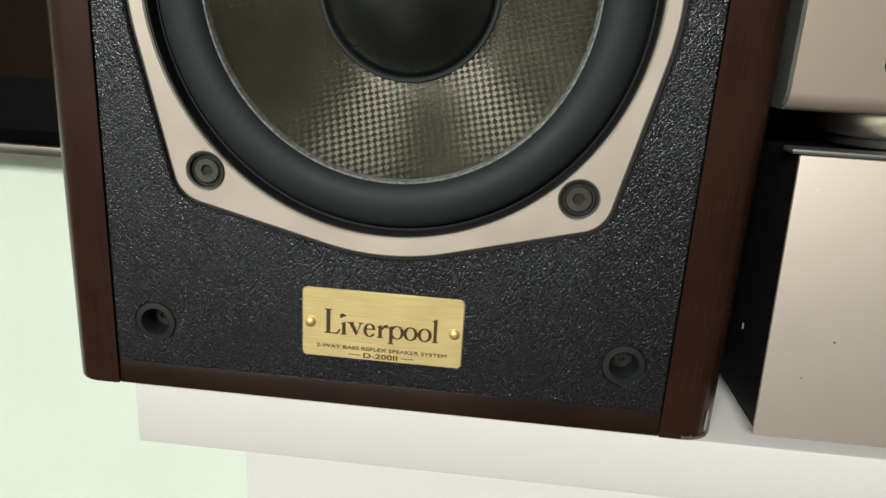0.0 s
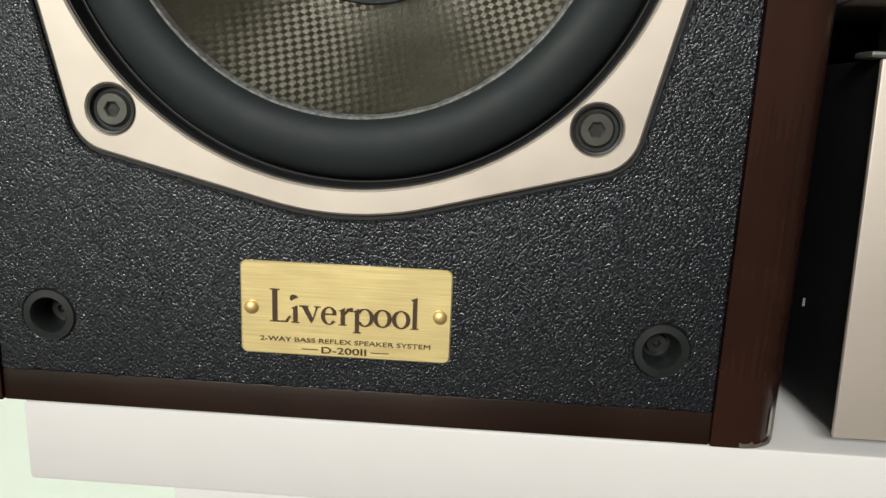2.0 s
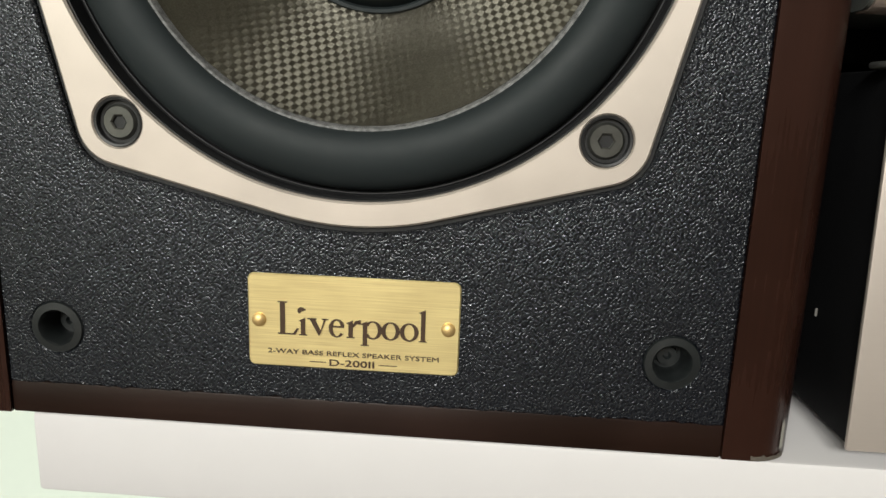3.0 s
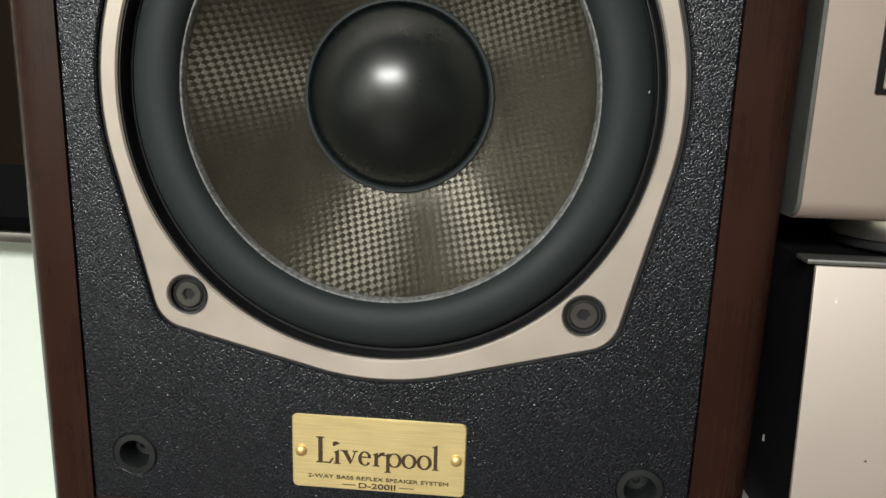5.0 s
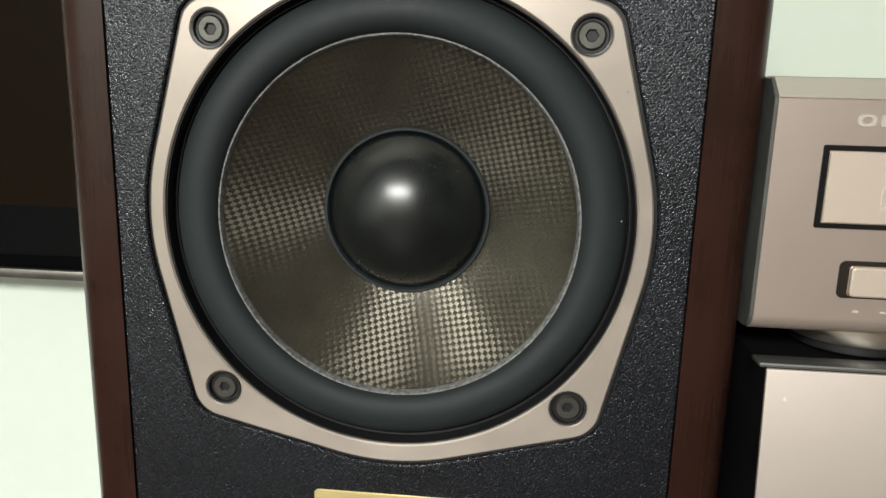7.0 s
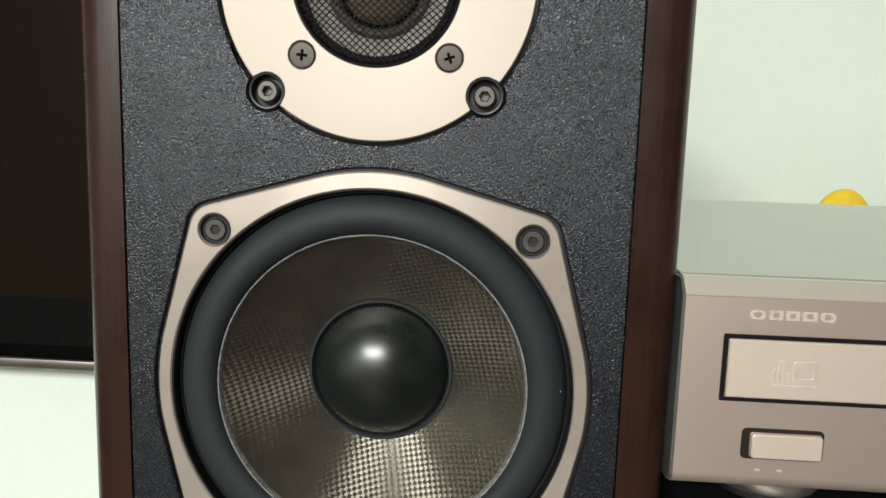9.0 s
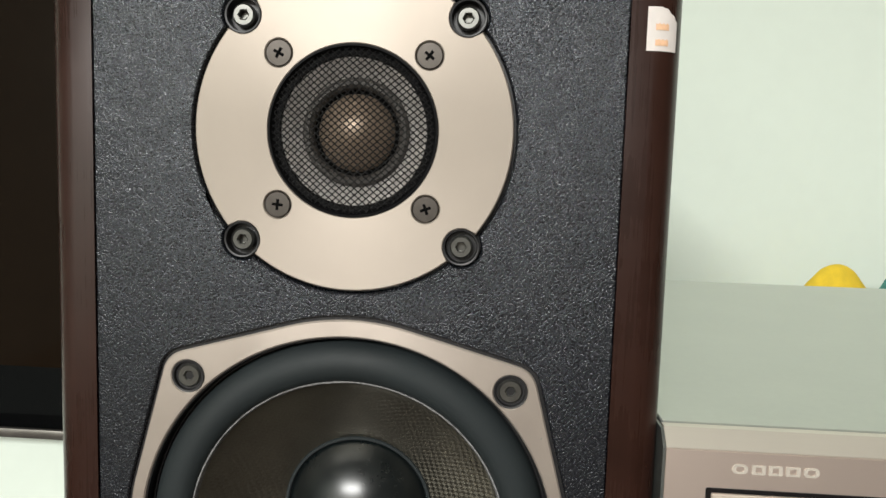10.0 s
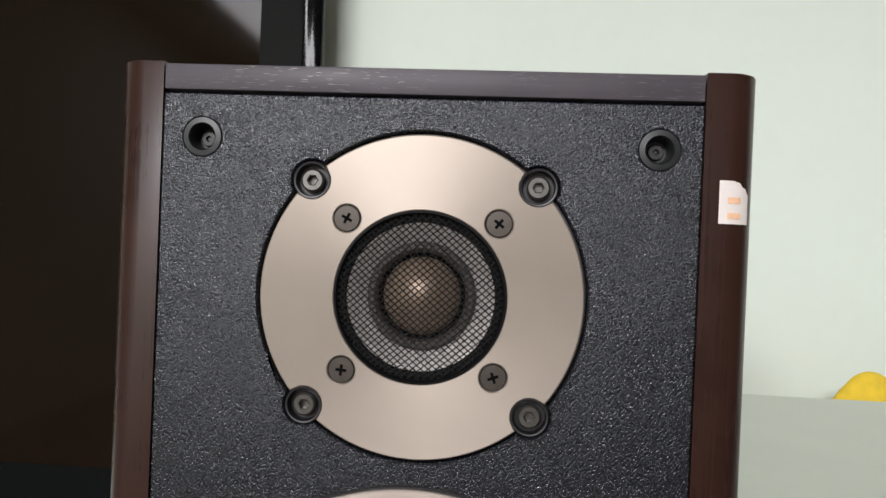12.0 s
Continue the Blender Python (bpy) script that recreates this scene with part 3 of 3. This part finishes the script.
def ring_letter(cx, cz, rx, rz, thick, thin, a0=0, a1=360, n=28):
    """A bowl with heavy flanks and hairline top and foot."""
    out, inn = [], []
    full = a1 - a0 >= 360
    for k in range(n + (0 if full else 1)):
        a = radians(a0 + (a1 - a0) * k / n)
        out.append((cx + rx * math.cos(a), cz + rz * math.sin(a)))
        inn.append((cx + (rx - thick) * math.cos(a), cz + (rz - thin) * math.sin(a)))
    return plate(out, -0.0002, 0.0001, [inn]) if full else plate(out + inn[::-1], -0.0002, 0.0001)


def poly(*pts):
    return plate(list(pts), -0.0002, 0.0001)


def stem(x, z0, z1, w, foot=True, flag=True):
    made = [poly((x - w / 2, z0), (x + w / 2, z0), (x + w / 2, z1), (x - w / 2, z1 - (w * 0.5 if flag else 0)))]
    if foot:
        made.append(poly((x - w * 0.95, z0 - 0.00002), (x + w * 0.95, z0 - 0.00002), (x + w * 0.95, z0 + 0.00022), (x - w * 0.95, z0 + 0.00022)))
    if flag:
        made.append(poly((x - w * 1.05, z1 - w * 0.75), (x - w * 0.48, z1 - w * 1.0), (x + w * 0.48, z1 - w * 0.6), (x + w * 0.48, z1 - 0.00001)))
    return made


def serif_word(x0, z0, k):
    """The word in a light roman: cap 1.0 high, small letters 0.55 high, times k."""
    xh, w = 0.0047, 0.0011
    g = []
    # capital L
    g += [poly((0.0006, 0), (0.0019, 0), (0.0019, 0.0088), (0.0006, 0.0088)), poly((0.0, 0.0085), (0.0025, 0.0085), (0.0025, 0.0088), (0.0, 0.0088)), poly((0.0, 0), (0.0046, 0), (0.0055, 0.0017), (0.0050, 0.0018), (0.0040, 0.0004), (0.0, 0.0003))]
    # i with its leaf-shaped dot
    g += stem(0.0066, 0, xh, w)
    g += [poly((0.0052, 0.0062), (0.0057, 0.0058), (0.0062, 0.0063), (0.0074, 0.0068), (0.0066, 0.0074), (0.0058, 0.0075), (0.0052, 0.0070))]
    # v
    g += [poly((0.0082, xh), (0.0096, xh), (0.0113, 0.0012), (0.0108, 0)), poly((0.0108, 0), (0.0113, 0.0010), (0.0126, xh), (0.0121, xh)), poly((0.0077, xh - 0.0003), (0.0101, xh - 0.0003), (0.0101, xh), (0.0077, xh)), poly((0.0115, xh - 0.0003), (0.0132, xh - 0.0003), (0.0132, xh), (0.0115, xh))]
    # e
    g += [ring_letter(0.0154, xh / 2, 0.0021, xh / 2 + 0.0001, w * 0.95, 0.00035, 18, 325), poly((0.0136, 0.0026), (0.0173, 0.0026), (0.0173, 0.0030), (0.0136, 0.0030))]
    # r
    g += stem(0.0190, 0, xh, w) + [poly((0.0194, 0.0034), (0.0202, 0.0046), (0.0216, 0.0049), (0.0217, 0.0037), (0.0206, 0.0038), (0.0195, 0.0026))]
    # p
    g += stem(0.0227, -0.0019, xh, w) + [ring_letter(0.0247, xh / 2, 0.0024, xh / 2 + 0.0001, w, 0.00035, -150, 150)]
    # o o
    g += [ring_letter(0.0293, xh / 2, 0.0024, xh / 2 + 0.0001, w, 0.00035), ring_letter(0.0341, xh / 2, 0.0024, xh / 2 + 0.0001, w, 0.00035)]
    # l
    g += stem(0.0376, 0, 0.0085, w)
    for n, piece in enumerate(g):
        for v in piece.verts:
            v.co.y -= 0.00003 * (n % 5)
    out = join(*g)
    for v in out.verts:
        v.co.x, v.co.z = x0 + v.co.x * k, z0 + v.co.z * k
    return out


part("lettering", serif_word(-0.0187, 0.7296, 0.92), M_INK, badge, "dark brown roman lettering", smooth=False)
part("small_lettering", text_mesh("2-WAY BASS REFLEX SPEAKER SYSTEM", 0.0016, 0.0410, BCX - 0.0205, -0.0001, 0.7248, 0.00001), M_INK, badge)
part("model_lettering", text_mesh("D-200II", 0.0023, 0.0108, BCX - 0.0056, -0.0001, 0.7223, 0.00003), M_INK, badge)
for x0, x1 in ((-0.0104, -0.0064), (0.0062, 0.0106)):
    part("rule", box(BCX + x0, BCX + x1, -0.0002, 0.0001, 0.7230, 0.7232), M_INK, badge, smooth=False)


# torn price sticker wrapped round the front edge
def on_post(s, off):
    """Point of the side post's skin at arc length s from x = 0.0920, off outside it."""
    r, flat = 0.0105, HW - 0.0105 - 0.0920
    if s < flat:
        return 0.0920 + s, -0.0001 - off
    a = (s - flat) / r
    return HW - r + (r + off) * math.sin(a), -0.0001 + r - (r + off) * math.cos(a)


def wrapped(outline_top, s0, s1, z0, off):
    """A thin wrapped sheet: bottom at z0, its top given by a function of s."""
    bm = bmesh.new()
    n = 16
    lo, hi = [], []
    for k in range(n + 1):
        s = s0 + (s1 - s0) * k / n
        x, y = on_post(s, off)
        lo.append(bm.verts.new((x, y, z0)))
        hi.append(bm.verts.new((x, y, outline_top(s))))
    for k in range(n):
        bm.faces.new((lo[k], lo[k + 1], hi[k + 1], hi[k]))
    return bm


def torn(s):
    if s < 0.0052:
        return 1.0143
    return 1.0143 - 0.0052 * ((s - 0.0052) / 0.0068) ** 1.3 - 0.0003 * math.sin(s * 7000)


sticker = part("price_sticker", wrapped(torn, 0.0004, 0.0108, 1.0008, 0.0002), M_LABEL, speaker, "torn white sticker with two orange marks")
for z in (1.0024, 1.0072):
    part("sticker_mark", wrapped(lambda s, z=z: z + 0.0019 + 0.0002 * math.sin(s * 5000), 0.0030, 0.0072, z, 0.0004), M_ORANGE, sticker)

# chipped veneer at the foot of the post
def ragged(z, size, seed):
    return lambda s: z + size * noise.noise(Vector((s * 900, seed, 0))) + 0.3 * size * noise.noise(Vector((s * 3000, seed, 3)))


part("chip", wrapped(ragged(0.7138, 0.0030, 1.7), 0.0095, 0.0108, 0.7074, 0.0002), M_CHIP, speaker, "pale chipped veneer", smooth=False)
part("chip", wrapped(ragged(0.7062, 0.0010, 5.1), 0.0020, 0.0115, 0.7050, 0.0002), M_CHIP_DARK, speaker, "worn veneer edge", smooth=False)

# ---- hi-fi units ----
PX0, PX1 = 0.1052, 0.5402
player = thing("disc_player", (0.322, 0.16, 0.7970), "champagne metal compact disc player with closed tray", "CD player")
FY = -0.0010


def front_panel(x0, x1, z0, z1, y0, depth, r_low, bev, back=0.85):
    """Extruded panel section: rounded foot and a small slope along the top."""
    sec = [(y0 + depth, z0), (y0 + r_low, z0)]
    sec += [(y0 + r_low - r_low * math.sin(radians(a)), z0 + r_low - r_low * math.cos(radians(a))) for a in range(15, 91, 15)]
    sec += [(y0, z1 - bev), (y0 + bev * back, z1), (y0 + depth, z1)]
    bm = bmesh.new()
    a = [bm.verts.new((x0, y, z)) for y, z in sec]
    b = [bm.verts.new((x1, y, z)) for y, z in sec]
    bm.faces.new(a)
    bm.faces.new(b)
    for k in range(len(sec)):
        bm.faces.new((a[k], a[(k + 1) % len(sec)], b[(k + 1) % len(sec)], b[k]))
    return bm


part("front_panel", front_panel(PX0 + 0.001, PX1, 0.8065, 0.8736, FY, 0.0090, 0.005, 0.0003, 1.0), M_CHAMP, player, "champagne aluminium front")
part("top_bevel", front_panel(PX0 + 0.001, PX1, 0.8737, 0.8793, FY + 0.0001, 0.0089, 0.0002, 0.0052, 1.05), M_BEVEL, player, "bevel along the top of the front, ceiling reflection painted in")
part("end_cap", front_panel(PX0, PX0 + 0.0009, 0.8068, 0.8788, FY + 0.0004, 0.019, 0.005, 0.0052), M_EDGE, player)
lid = box(PX0 + 0.0012, PX1 - 0.001, FY + 0.0094, 0.320, 0.8085, 0.8797, 0.0)
for v in lid.verts:
    if v.co.y > 0.3 and v.co.z > 0.87:
        v.co.z = 0.8878
bmesh.ops.bevel(lid, geom=lid.edges[:], offset=0.0004, segments=1, profile=0.5, affect="EDGES")
part("cover", lid, M_COVER, player, "pale metal top cover", angle=20)
# added black pan, stands in for the deep shade between player and receiver
part("gap_shade_pan", box(PX0 + 0.0025, PX1 - 0.003, 0.058, 0.316, 0.7985, 0.8084, 0.001), M_CASE, player, "black pan added for the shade in the gap underneath")
part("tray_recess", plate(rounded(0.1195, 0.2660, 0.8380, 0.8612, 0.0006), FY - 0.0004, FY + 0.0004, [rounded(0.1212, 0.2648, 0.8393, 0.8597, 0.0004)]), M_GLOSSBLACK, player, smooth=False)
part("disc_tray", plate(rounded(0.1214, 0.2646, 0.8395, 0.8595, 0.0005), FY - 0.0012, FY - 0.00005, (), 0.0004), M_CHAMP_LIT, player, "champagne disc tray, its brighter lighting painted in")
part("button_well", plate(rounded(0.1282, 0.1554, 0.8179, 0.8288, 0.0018), FY - 0.0003, FY + 0.0004, [rounded(0.1310, 0.1548, 0.8185, 0.8274, 0.0010)]), M_WELL, player, smooth=False)
part("open_button", plate(rounded(0.1312, 0.1546, 0.8186, 0.8272, 0.0012), FY - 0.0020, FY - 0.00005, (), 0.0005), M_CHAMP_LIT, player, "raised champagne push button")
for k, (w0, w1) in enumerate(((0.0000, 0.0050), (0.0062, 0.0106), (0.0116, 0.0160), (0.0170, 0.0216), (0.0226, 0.0276))):
    outer = rounded(0.1275 + w0, 0.1275 + w1, 0.8664, 0.8696, 0.0015 if k in (0, 4) else 0.0002)
    inner = rounded(0.1275 + w0 + 0.0012, 0.1275 + w1 - 0.0012, 0.8671, 0.8689, 0.0008 if k in (0, 4) else 0.0002)
    part("maker_mark", plate(outer, FY - 0.0003, FY + 0.0002, [inner]), M_LOGO, player, smooth=False)
for x0, x1, z0, z1 in ((0.1362, 0.1372, 0.8452, 0.8500), (0.1378, 0.1388, 0.8452, 0.8528), (0.1394, 0.1404, 0.8452, 0.8528), (0.1410, 0.1420, 0.8452, 0.8490), (0.1362, 0.1508, 0.8436, 0.8446)):
    part("tray_emblem", box(x0, x1, FY - 0.0014, FY - 0.0011, z0, z1), M_EMBLEM, player, smooth=False)
part("tray_emblem", plate(rounded(0.1426, 0.1508, 0.8452, 0.8528, 0.0012), FY - 0.0014, FY - 0.0011, [rounded(0.1444, 0.1494, 0.8470, 0.8510, 0.0010)]), M_EMBLEM, player, smooth=False)
for x in (0.1335, 0.1410):
    part("small_print", box(x, x + 0.0016, FY - 0.0003, FY + 0.0002, 0.8136, 0.8142), M_LOGO, player, smooth=False)
for x in (0.1475, 0.4985):
    for y in (0.028,):
        foot = part("foot", lathe([(0, 0), (0.0192, 0), (0.0200, 0.0012), (0.0200, 0.0070), (0.0194, 0.0088), (0, 0.0088)], (0, 0, 0), 64), M_FOOT, player, "round silver isolation foot", at=(x, y, 0.7993))
        foot.rotation_euler = (radians(90), 0, 0)
        part("rubber_pad", lathe([(0, -0.0031), (0.0175, -0.0031), (0.0180, -0.0026), (0.0180, 0.0), (0, 0.0)], (0, 0, 0), 48), M_BLACK, foot, at=(x, y, 0.7993))

receiver = thing("receiver", (0.328, 0.16, 0.7044), "champagne-fronted hi-fi receiver with black case", "receiver")
def leaning(bm, x0, reach):
    """Draws the left end in towards the foot, as the panel's end slants."""
    for v in bm.verts:
        if v.co.x < x0 + reach:
            v.co.x += 0.0028 * (0.7952 - v.co.z) / 0.0860
    return bm


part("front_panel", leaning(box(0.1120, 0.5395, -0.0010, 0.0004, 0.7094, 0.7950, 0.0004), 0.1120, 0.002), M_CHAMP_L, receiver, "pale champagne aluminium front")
part("case", leaning(box(0.1126, 0.5380, 0.0006, 0.300, 0.7100, 0.7950, 0.0010), 0.1126, 0.003), M_CASE, receiver, "black sheet metal case")
part("top_lip", box(0.1100, 0.5390, -0.0002, 0.0075, 0.7951, 0.7966, 0.0006), M_TOPPLATE, receiver, "glossy dark grey lip along the top")
for x in (0.150, 0.500):
    for y in (0.040, 0.26):
        part("foot", box(x - 0.015, x + 0.015, y - 0.015, y + 0.015, 0.7044, 0.7105, 0.001), M_BLACK, receiver)

part("scratch", box(0.1140, 0.1148, 0.0223, 0.0226, 0.7345, 0.7366), M_PRINT, receiver, "pale scratch on the case", smooth=False)
part("lettering", text_mesh("SPEAKERS", 0.0026, 0.0225, 0.1520, -0.0011, 0.7832), M_PRINT, receiver, "small grey word SPEAKERS")
for x, z, w, h, mat in ((0.1180, 0.7858, 0.0005, 0.0010, M_LABEL), (0.1320, 0.7418, 0.0003, 0.0005, M_INK), (0.1250, 0.7298, 0.0002, 0.0003, M_INK)):
    part("nick", plate(hull(circle(x, z, w, 7) + [(x + w * 0.4, z + h)]), -0.0012, -0.0009), mat, receiver, smooth=False)

# ---- television on the wall ----
tv = thing("television", (-0.65, 0.46, 0.686), "large glossy black flat-screen television on the wall", "television")
TX, TZ0, TY = -0.147, 0.697, 0.430
part("back_shell", box(-1.10, TX - 0.070, TY + 0.0125, WY, TZ0 + 0.060, 1.30, 0.006), M_BLACK, tv)


def swept_frame(x0, x1, z0, z1, profile):
    """A mitred frame: rows of (distance inwards from the rim, y) carried round a rectangle."""
    bm = bmesh.new()
    rings = [[bm.verts.new(p) for p in ((x0 + d, y, z0 + d), (x1 - d, y, z0 + d), (x1 - d, y, z1 - d), (x0 + d, y, z1 - d))] for d, y in profile]
    for a, b in zip(rings, rings[1:] + rings[:1]):
        for k in range(4):
            bm.faces.new((a[k], a[(k + 1) % 4], b[(k + 1) % 4], b[k]))
    return bm


rim = [(0.0, 0.012), (0.0, 0.0060), (0.0006, 0.0042), (0.002, 0.0030), (0.005, 0.0018), (0.0105, 0.0007), (0.0125, 0.0003), (0.0135, 0.0001), (0.0150, 0.0), (0.0165, 0.0001), (0.0190, 0.0006), (0.0240, 0.0018), (0.062, 0.0105), (0.062, 0.013)]
part("bezel", swept_frame(-1.17, TX, TZ0, 1.37, [(d, TY + y) for d, y in rim]), M_BEZEL, tv, "piano black rounded frame", angle=40)
part("lower_strip", box(-1.165, TX - 0.004, TY + 0.0030, TY + 0.0400, 0.6860, 0.6966, 0.0030), M_STRIP, tv, "dull grey strip under the frame")
part("screen", box(-1.112, TX - 0.058, TY + 0.0108, TY + 0.0128, TZ0 + 0.058, 1.312), M_SCREEN, tv, "dark switched-off screen", smooth=False)


# ---- soft things behind the player ----
def mound(cx, cy, z0, top, w, d, lean):
    """A soft heap with a blunt, slightly slanting peak."""
    bm = bmesh.new()
    bmesh.ops.create_icosphere(bm, subdivisions=5, radius=1)
    for v in bm.verts:
        p = v.co.copy()
        h = (p.z + 1) / 2
        flat = math.hypot(p.x, p.y)
        wide = min(0.48, math.sqrt(max(0.0, 1 - h ** 1.3)))
        q = 1 + 0.10 * noise.noise(p * 2.3) + 0.05 * noise.noise(p * 7)
        ux, uy = (p.x / flat, p.y / flat) if flat > 1e-6 else (0, 0)
        v.co = Vector((cx + ux * w * wide * q - lean * (1 - h), cy + uy * d * wide * q, z0 + (top - z0) * h))
    return bm


tagged(part("yellow_soft_toy", mound(0.349, 0.405, 0.7044, 0.8970, 0.070, 0.040, 0.010), M_YELLOW), "bright yellow soft fabric bundle behind the player", "soft toy")
tagged(part("teal_soft_toy", mound(0.4090, 0.405, 0.7044, 0.902, 0.056, 0.040, 0.0), M_TEAL), "dark teal soft fabric bundle behind the player", "soft toy")
